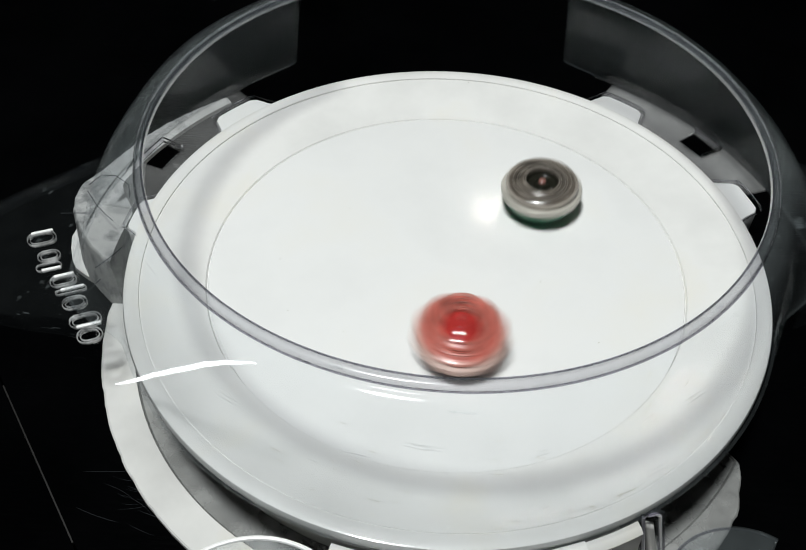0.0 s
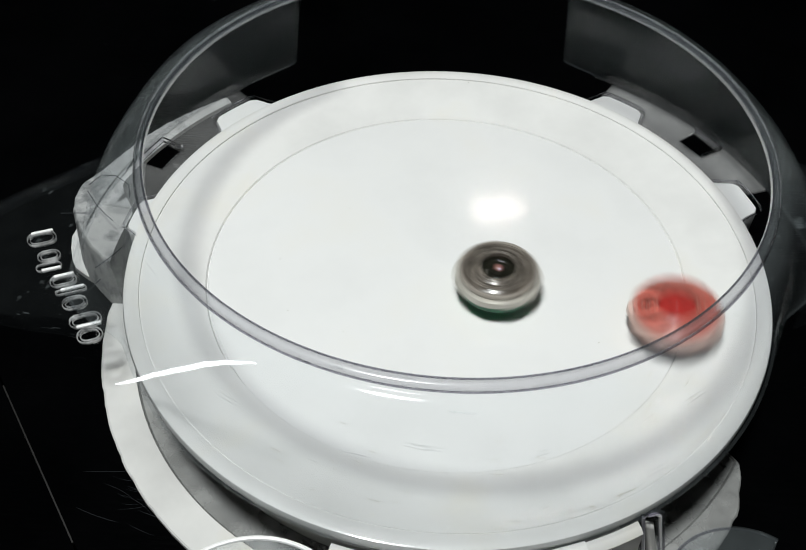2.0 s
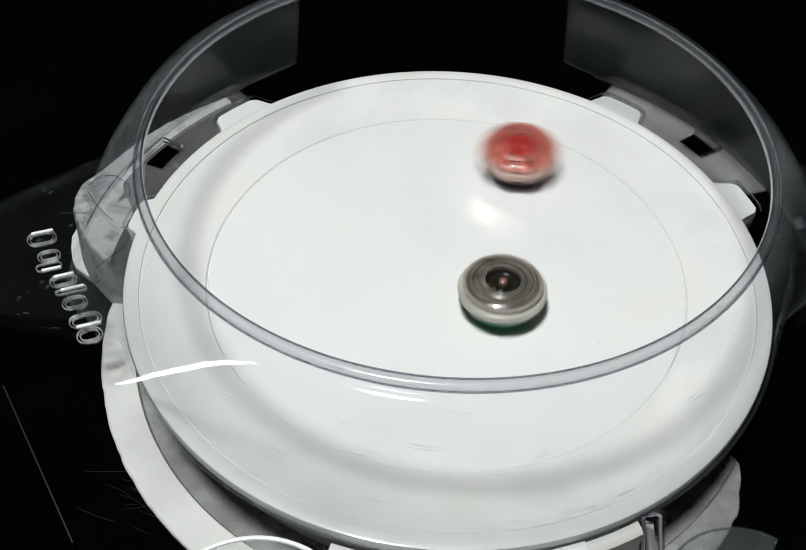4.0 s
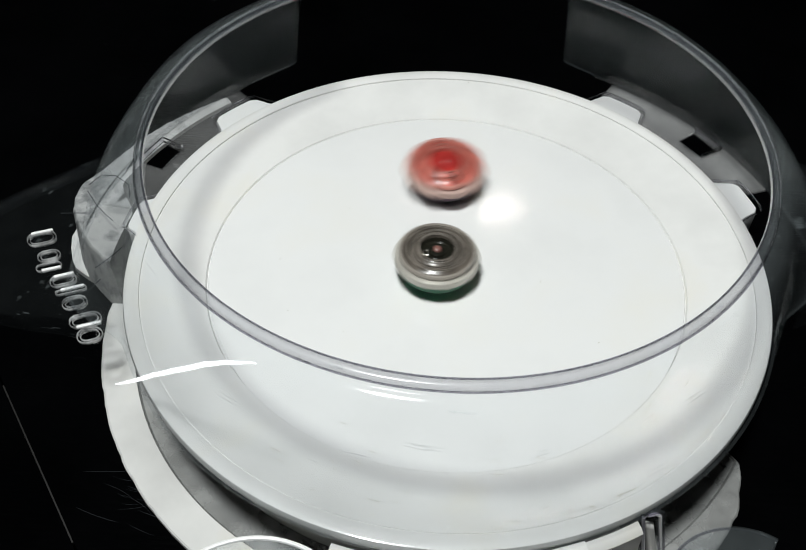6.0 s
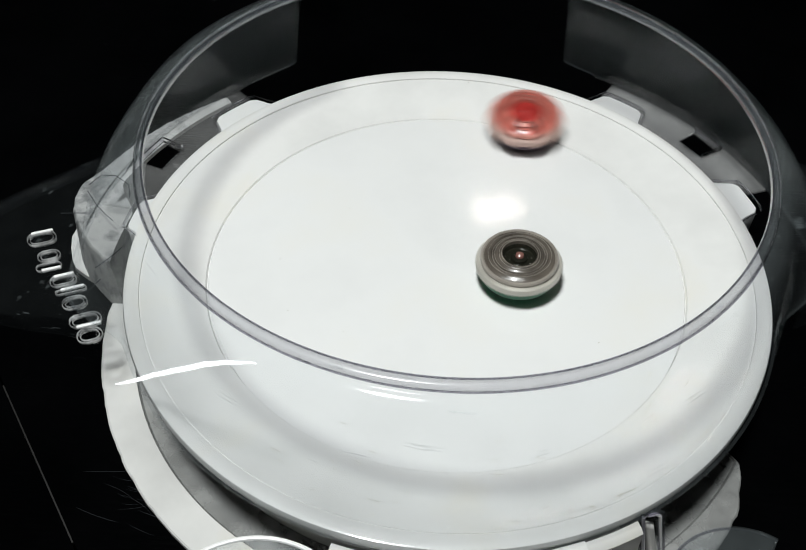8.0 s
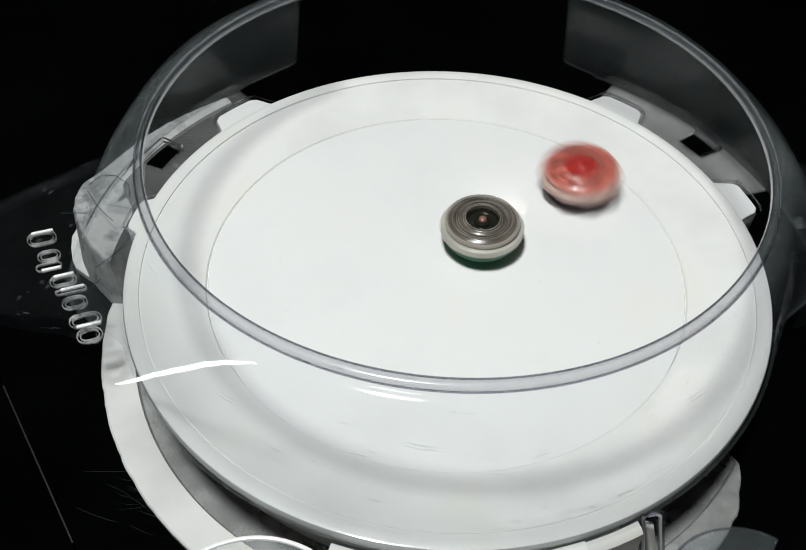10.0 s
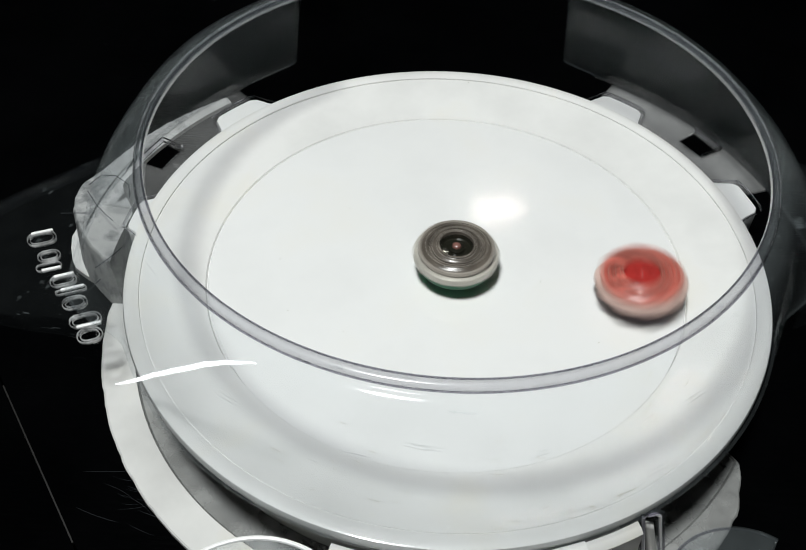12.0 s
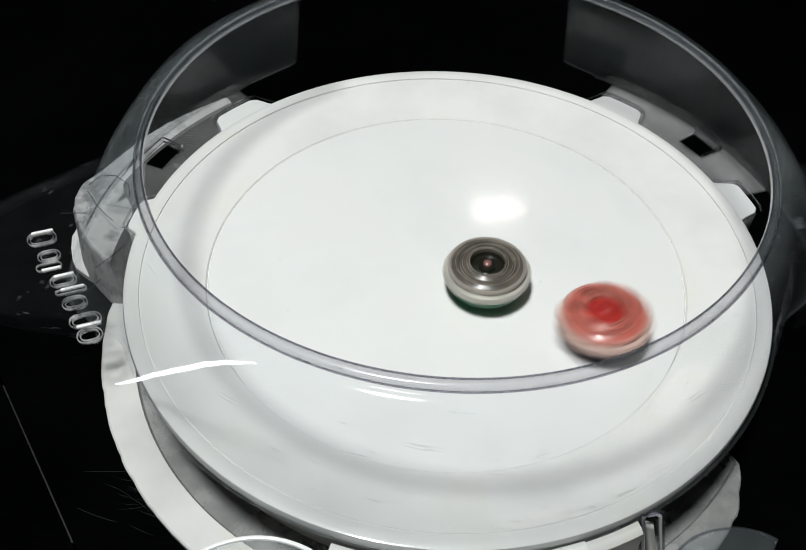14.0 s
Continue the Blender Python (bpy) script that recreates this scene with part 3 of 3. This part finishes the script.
# ---- spinning tops ----
def build_top(name, label, mats, wide, teeth, crown=0.0):
    face, deep, disc, core, driver, rim = mats
    top = new(name)
    tagged(top, label, "spinning top", group="spinning tops")
    prof = [(0.0, 0.0104), (wide * 0.72, 0.0104), (wide * 0.92, 0.0110), (wide, 0.0123), (wide, 0.0139), (wide * 0.97, 0.0152), (wide * 0.86, 0.0160), (0.0, 0.0160)]
    body = part("disc", revolve(prof, 108, lambda d, j: 1 + (teeth * math.sin(radians(d * 9)) if 2 <= j <= 5 else 0)), disc, top)
    w2 = wide * 0.90
    prof = [(w2 * 0.90, 0.0156), (w2 * 0.985, 0.0163), (w2, 0.0174), (w2 * 0.975, 0.0184), (w2 * 0.93, 0.0187), (w2 * 0.90, 0.0182)]
    part("outer_ring", revolve(prof, 108, lambda d, j: 1 + 0.4 * teeth * math.sin(radians(d * 9 + 60))), rim, body)
    prof = [(w2 * 0.90, 0.0180), (w2 * 0.84, 0.0184), (w2 * 0.80, 0.0192), (w2 * 0.73, 0.0194), (w2 * 0.70, 0.0186), (w2 * 0.66, 0.0186), (w2 * 0.63, 0.0194),
            (w2 * 0.55, 0.0199), (w2 * 0.52, 0.0192), (w2 * 0.48, 0.0194), (w2 * 0.44, 0.0202), (w2 * 0.44, 0.0198), (w2 * 0.43, 0.0184)]
    part("layer", revolve(prof, 108, lambda d, j: 1 + (0.012 * math.sin(radians(d * 6 + 40 * j)) if j in (2, 3, 7, 10) else 0)), face, body)
    for rr, zz in ((0.79, 0.0194), (0.695, 0.0190), (0.64, 0.0193), (0.53, 0.0195), (0.47, 0.0199)):
        ring = [[polar(rr * w2 * (1 + 0.02 * math.sin(radians(10 * k + 500 * rr))) + 0.00022 * math.cos(t), 5 * k, zz + 0.00045 * math.sin(t)) for t in [radians(60 * i) for i in range(6)]] for k in range(72)]
        part("thin_ring", loft(ring, closed_u=True, closed_v=True), rim, body)
    prof = [(0.43 * w2, 0.0186), (0.38 * w2, 0.0168 + crown), (0.22 * w2, 0.0166 + crown), (0.20 * w2, 0.0180 + crown * 0.5), (0.12 * w2, 0.0186 + crown * 0.5), (0.0, 0.0187 + crown * 0.5)]
    part("hub", revolve(prof, 72), deep, body)
    prof = [(0.0, 0.0), (0.0016, 0.0002), (0.0030, 0.0010), (0.0046, 0.0028), (0.0110, 0.0034), (0.0168, 0.0044), (0.0192, 0.0062), (0.0192, 0.0106), (0.0, 0.0106)]
    part("driver", revolve(prof, 72), driver, body)
    prof = [(0.0, 0.0204), (0.0010, 0.0203), (0.0020, 0.0196), (0.0025, 0.0179)]
    part("cap", revolve(prof, 32), core, body)
    return top, body


build_room()
build_table()
build_arena()
grey_top, grey_body = build_top("spinning_top", "smoky grey spinning top with silver disc and green driver", (SMOKE, SMOKE_DARK, SILVER, ROSE, GREEN, SMOKE_RIM), 0.0224, 0.018)
red_top, red_body = build_top("spinning_top", "translucent red spinning top with pale rim and dark driver", (RED, RED_DEEP, CREAM, RED_DEEP, PURPLE, PINK), 0.0231, 0.022, 0.0024)


def stand(x, y, lean, nod=0.0):
    """A top standing on the bowl at x, y millimetres, leaning towards the middle and nodding forward by degrees."""
    x, y = x / 1000, y / 1000
    r = math.hypot(x, y)
    tilt = lean * min(r, RING_R)
    axis = Vector((y, -x, 0)).normalized() if r > 1e-6 else Vector((1, 0, 0))
    return Matrix.Translation((x, y, bowl_z(r) + 0.0002)) @ Matrix.Rotation(radians(nod), 4, "X") @ Matrix.Rotation(tilt, 4, axis)


def motions():
    def at(x, y):
        return stand(x, y, 0.8)

    walk(grey_top, [
        (0.0, at(50.4, 52.6)), (0.1, at(53.4, 69.2)), (0.2, at(45.2, 74.0)), (0.3, at(28.6, 62.8)), (0.4, at(18.1, 44.2)), (0.5, at(21.3, 19.0)),
        (0.6, at(35.2, -3.8)), (0.7, at(58.2, -16.5)), (0.8, at(81.3, -11.2)), (0.9, at(90.9, 6.9)), (1.0, at(79.8, 18.0)), (1.1, at(58.4, 17.4)),
        (1.2, at(37.8, 8.3)), (1.3, at(19.5, -12.2)), (1.4, at(13.8, -40.3)), (1.5, at(23.9, -60.2)), (1.6, at(44.0, -64.2)), (1.7, at(53.5, -52.9)),
        (1.8, at(49.7, -39.4)), (1.9, at(41.5, -26.4)), (2.0, at(26.8, -16.1)), (2.1, at(6.3, -13.9)), (2.2, at(-14.9, -19.5)), (2.3, at(-26.5, -28.5)),
        (2.4, at(-24.7, -39.2)), (2.5, at(-15.6, -42.5)), (2.6, at(-7.2, -36.3)), (2.7, at(-4.7, -24.0)), (2.8, at(-3.7, -13.8)), (2.9, at(-8.6, -1.5)),
        (3.0, at(-16.3, 9.8)), (3.1, at(-23.3, 11.5)), (3.2, at(-22.0, 6.7)), (3.3, at(-29.9, -5.2)), (3.4, at(-31.8, -19.3)), (3.5, at(-27.1, -32.8)),
        (3.6, at(-17.1, -42.8)), (3.7, at(-3.6, -47.4)), (3.8, at(10.4, -45.5)), (3.9, at(22.2, -37.7)), (4.0, at(29.3, -25.4)), (4.1, at(30.2, -11.4)),
        (4.2, at(24.9, 1.7)), (4.3, at(14.3, 11.0)), (4.4, at(0.8, 14.7)), (4.5, at(-13.0, 12.0)), (4.6, at(-24.1, 3.5)), (4.7, at(-30.4, -9.0)),
        (4.8, at(-30.5, -22.9)), (4.9, at(-24.4, -35.4)), (5.0, at(-13.5, -44.0)), (5.1, at(0.1, -46.8)), (5.2, at(13.6, -43.4)), (5.3, at(24.1, -34.4)),
        (5.4, at(36.9, -33.2)), (5.5, at(38.5, -29.8)), (5.6, at(36.1, -23.4)), (5.7, at(31.1, -16.1)), (5.8, at(21.1, -11.3)), (5.9, at(7.7, -6.9)),
        (6.0, at(-5.0, -5.8)), (6.1, at(-16.6, -8.2)), (6.2, at(-20.7, -9.7)), (6.3, at(-17.3, -10.5)), (6.4, at(-9.6, -12.1)), (6.5, at(-3.7, -13.8)),
        (6.6, at(1.9, -8.6)), (6.7, at(5.6, 1.2)), (6.8, at(8.6, 12.3)), (6.9, at(10.0, 21.1)), (7.0, at(10.7, 26.2)), (7.1, at(9.0, 23.5)),
        (7.2, at(8.4, 17.2)), (7.3, at(13.6, 15.2)), (7.4, at(19.7, 15.8)), (7.5, at(24.0, 13.8)), (7.6, at(26.6, 11.6)), (7.7, at(28.4, 6.9)),
        (7.8, at(31.8, 1.3)), (7.9, at(35.2, -3.1)), (8.0, at(37.7, -6.3)), (8.1, at(36.9, -8.7)), (8.2, at(35.2, -8.9)), (8.3, at(36.9, -7.1)),
        (8.4, at(38.2, -5.1)), (8.5, at(39.2, -2.9)), (8.6, at(39.9, -0.5)), (8.7, at(40.3, 1.9)), (8.8, at(40.2, 4.4)), (8.9, at(39.8, 6.8)),
        (9.0, at(39.1, 9.2)), (9.1, at(38.0, 11.5)), (9.2, at(36.5, 13.5)), (9.3, at(34.8, 15.4)), (9.4, at(32.8, 17.0)), (9.5, at(30.5, 18.2)),
        (9.6, at(28.1, 19.1)), (9.7, at(25.6, 19.7)), (9.8, at(23.0, 19.8)), (9.9, at(20.4, 19.6)), (10.0, at(17.9, 19.0)), (10.1, at(15.4, 18.0)),
        (10.2, at(13.1, 16.7)), (10.3, at(11.1, 15.0)), (10.4, at(12.9, 12.7)), (10.5, at(14.6, 11.7)), (10.6, at(17.3, 9.5)), (10.7, at(19.1, 6.1)),
        (10.8, at(20.9, -0.9)), (10.9, at(26.1, -8.6)), (11.0, at(30.3, -15.0)), (11.1, at(32.0, -17.1)), (11.2, at(32.8, -17.1)), (11.3, at(32.8, -15.9)),
        (11.4, at(32.0, -14.9)), (11.5, at(29.5, -12.8)), (11.6, at(26.9, -10.8)), (11.7, at(23.6, -10.0)), (11.8, at(18.6, -8.1)), (11.9, at(11.7, -4.1)),
        (12.0, at(4.9, -2.5)), (12.1, at(-1.1, -0.7)), (12.2, at(-2.0, 0.4)), (12.3, at(-6.0, -2.4)), (12.4, at(-7.7, -2.6)), (12.5, at(-6.9, -2.5)),
        (12.6, at(-4.4, -2.2)), (12.7, at(0.7, -1.7)), (12.8, at(4.0, -0.2)), (12.9, at(9.1, 0.3)), (13.0, at(14.8, 4.4)), (13.1, at(23.3, 8.9)),
        (13.2, at(28.4, 10.6)), (13.3, at(30.1, 10.7)), (13.4, at(30.1, 9.5)), (13.5, at(28.4, 8.1)), (13.6, at(27.6, 5.7)), (13.7, at(25.9, 1.9)),
        (13.8, at(24.3, -1.8)), (13.9, at(22.7, -6.6)), (14.0, at(21.2, -13.6)),
    ])

    def at(x, y, nod=0.0):
        return stand(x, y, 1.0, nod)

    walk(red_top, [
        (0.0, at(9.6, -54.3, 10)), (0.1, at(50.1, -54.6, 10)), (0.2, at(93.2, -27.9, 8)), (0.3, at(125.8, 26.2, 6)), (0.4, at(87.4, 68.0, 6)), (0.5, at(45.6, 110.9, 6)),
        (0.6, at(-7.5, 118.2, 6)), (0.7, at(-47.4, 56.4, 8)), (0.8, at(-43.2, -26.5, 9)), (0.9, at(4.8, -82.2, 10)), (1.0, at(70.4, -92.8, 9)), (1.1, at(104.1, -45.9, 4)),
        (1.2, at(123.1, 16.6)), (1.3, at(97.7, 71.6)), (1.4, at(42.6, 91.2)), (1.5, at(-20.2, 56.7)), (1.6, at(-53.2, -8.8)), (1.7, at(-42.3, -76.5)),
        (1.8, at(9.6, -116.0)), (1.9, at(70.8, -86.8)), (2.0, at(115.1, -34.7)), (2.1, at(106.2, 25.9)), (2.2, at(55.3, 66.2)), (2.3, at(-18.1, 71.6)),
        (2.4, at(-81.3, 42.4)), (2.5, at(-111.5, -13.0)), (2.6, at(-93.0, -70.6)), (2.7, at(-36.4, -109.4)), (2.8, at(34.0, -108.6)), (2.9, at(88.5, -65.5)),
        (3.0, at(99.4, -3.3)), (3.1, at(68.9, 63.2)), (3.2, at(8.6, 109.9)), (3.3, at(-66.9, 72.8)), (3.4, at(-94.7, -0.9)), (3.5, at(-66.7, -70.1)),
        (3.6, at(-2.3, -101.0)), (3.7, at(64.1, -81.6)), (3.8, at(99.9, -24.3)), (3.9, at(88.9, 41.3)), (4.0, at(38.0, 82.9)), (4.1, at(-27.3, 80.9)),
        (4.2, at(-75.0, 36.8)), (4.3, at(-82.3, -27.4)), (4.4, at(-46.3, -80.4)), (4.5, at(14.7, -97.0)), (4.6, at(70.8, -70.5)), (4.7, at(95.6, -15.5)),
        (4.8, at(79.2, 40.2)), (4.9, at(33.0, 70.1)), (5.0, at(-17.7, 62.9)), (5.1, at(-47.7, 27.5)), (5.2, at(-46.0, -13.3)), (5.3, at(-20.9, -36.7)),
        (5.4, at(8.8, -72.7)), (5.5, at(57.8, -77.7)), (5.6, at(102.0, -51.6)), (5.7, at(119.4, -0.6)), (5.8, at(97.6, 46.8)), (5.9, at(48.9, 69.8)),
        (6.0, at(-4.6, 64.6)), (6.1, at(-47.2, 38.3)), (6.2, at(-73.6, -1.3)), (6.3, at(-72.9, -46.6)), (6.4, at(-36.9, -86.8)), (6.5, at(17.0, -90.7)),
        (6.6, at(61.5, -61.0)), (6.7, at(77.5, -9.7)), (6.8, at(66.3, 41.6)), (6.9, at(36.0, 81.3)), (7.0, at(-7.6, 102.1)), (7.1, at(-53.3, 92.6)),
        (7.2, at(-87.2, 56.7, 4)), (7.3, at(-86.4, -1.6, 5)), (7.4, at(-47.2, -47.0, 6)), (7.5, at(6.7, -58.0, 6)), (7.6, at(54.4, -41.2, 4)), (7.7, at(87.2, -0.9)),
        (7.8, at(99.6, 49.6)), (7.9, at(85.3, 95.4)), (8.0, at(41.7, 114.6)), (8.1, at(-9.5, 101.9)), (8.2, at(-40.4, 51.1)), (8.3, at(-59.1, 18.8)),
        (8.4, at(-53.3, -21.4)), (8.5, at(-22.3, -51.6)), (8.6, at(22.5, -57.5)), (8.7, at(63.5, -35.1)), (8.8, at(84.3, 7.9)), (8.9, at(76.3, 55.8)),
        (9.0, at(42.1, 90.8)), (9.1, at(-6.0, 100.4)), (9.2, at(-51.2, 81.2)), (9.3, at(-77.9, 40.2)), (9.4, at(-77.4, -8.5)), (9.5, at(-50.3, -48.6)),
        (9.6, at(-5.9, -67.3)), (9.7, at(41.5, -58.7)), (9.8, at(76.6, -25.8)), (9.9, at(88.4, 21.1)), (10.0, at(72.9, 67.4)), (10.1, at(34.2, 98.6)),
        (10.2, at(-16.3, 104.2)), (10.3, at(-63.4, 81.0, 4)), (10.4, at(-82.4, 38.2, 5)), (10.5, at(-65.1, -12.2, 6)), (10.6, at(-22.1, -42.2, 6)), (10.7, at(25.1, -43.9, 5)),
        (10.8, at(64.5, -24.3, 3)), (10.9, at(91.4, 11.3)), (11.0, at(100.8, 53.7)), (11.1, at(84.3, 93.0)), (11.2, at(45.6, 107.3)), (11.3, at(2.0, 83.8)),
        (11.4, at(-25.6, 38.0)), (11.5, at(-29.9, -10.7)), (11.6, at(-14.3, -48.8)), (11.7, at(14.9, -72.1)), (11.8, at(54.2, -75.2)), (11.9, at(88.8, -52.7)),
        (12.0, at(100.1, -13.5)), (12.1, at(81.1, 22.6)), (12.2, at(43.2, 42.2)), (12.3, at(3.5, 50.4)), (12.4, at(-32.6, 46.6)), (12.5, at(-64.6, 27.2)),
        (12.6, at(-73.0, -10.8, 3)), (12.7, at(-48.0, -47.1, 4)), (12.8, at(-5.9, -56.2, 4)), (12.9, at(33.0, -39.0, 3)), (13.0, at(60.2, -10.1)), (13.1, at(71.8, 26.8)),
        (13.2, at(67.3, 67.2)), (13.3, at(40.7, 93.4)), (13.4, at(2.7, 89.7)), (13.5, at(-27.1, 56.7)), (13.6, at(-33.7, 10.4, 3)), (13.7, at(-18.2, -31.0, 4)),
        (13.8, at(10.3, -52.6, 4)), (13.9, at(45.5, -56.4, 3)), (14.0, at(79.6, -41.1)),
    ])
    spin = [(k / 30, pose(0, 0, 0, 0, 0, 84.0 * k)) for k in range(421)]
    walk(grey_body, spin)
    walk(red_body, spin)


motions()
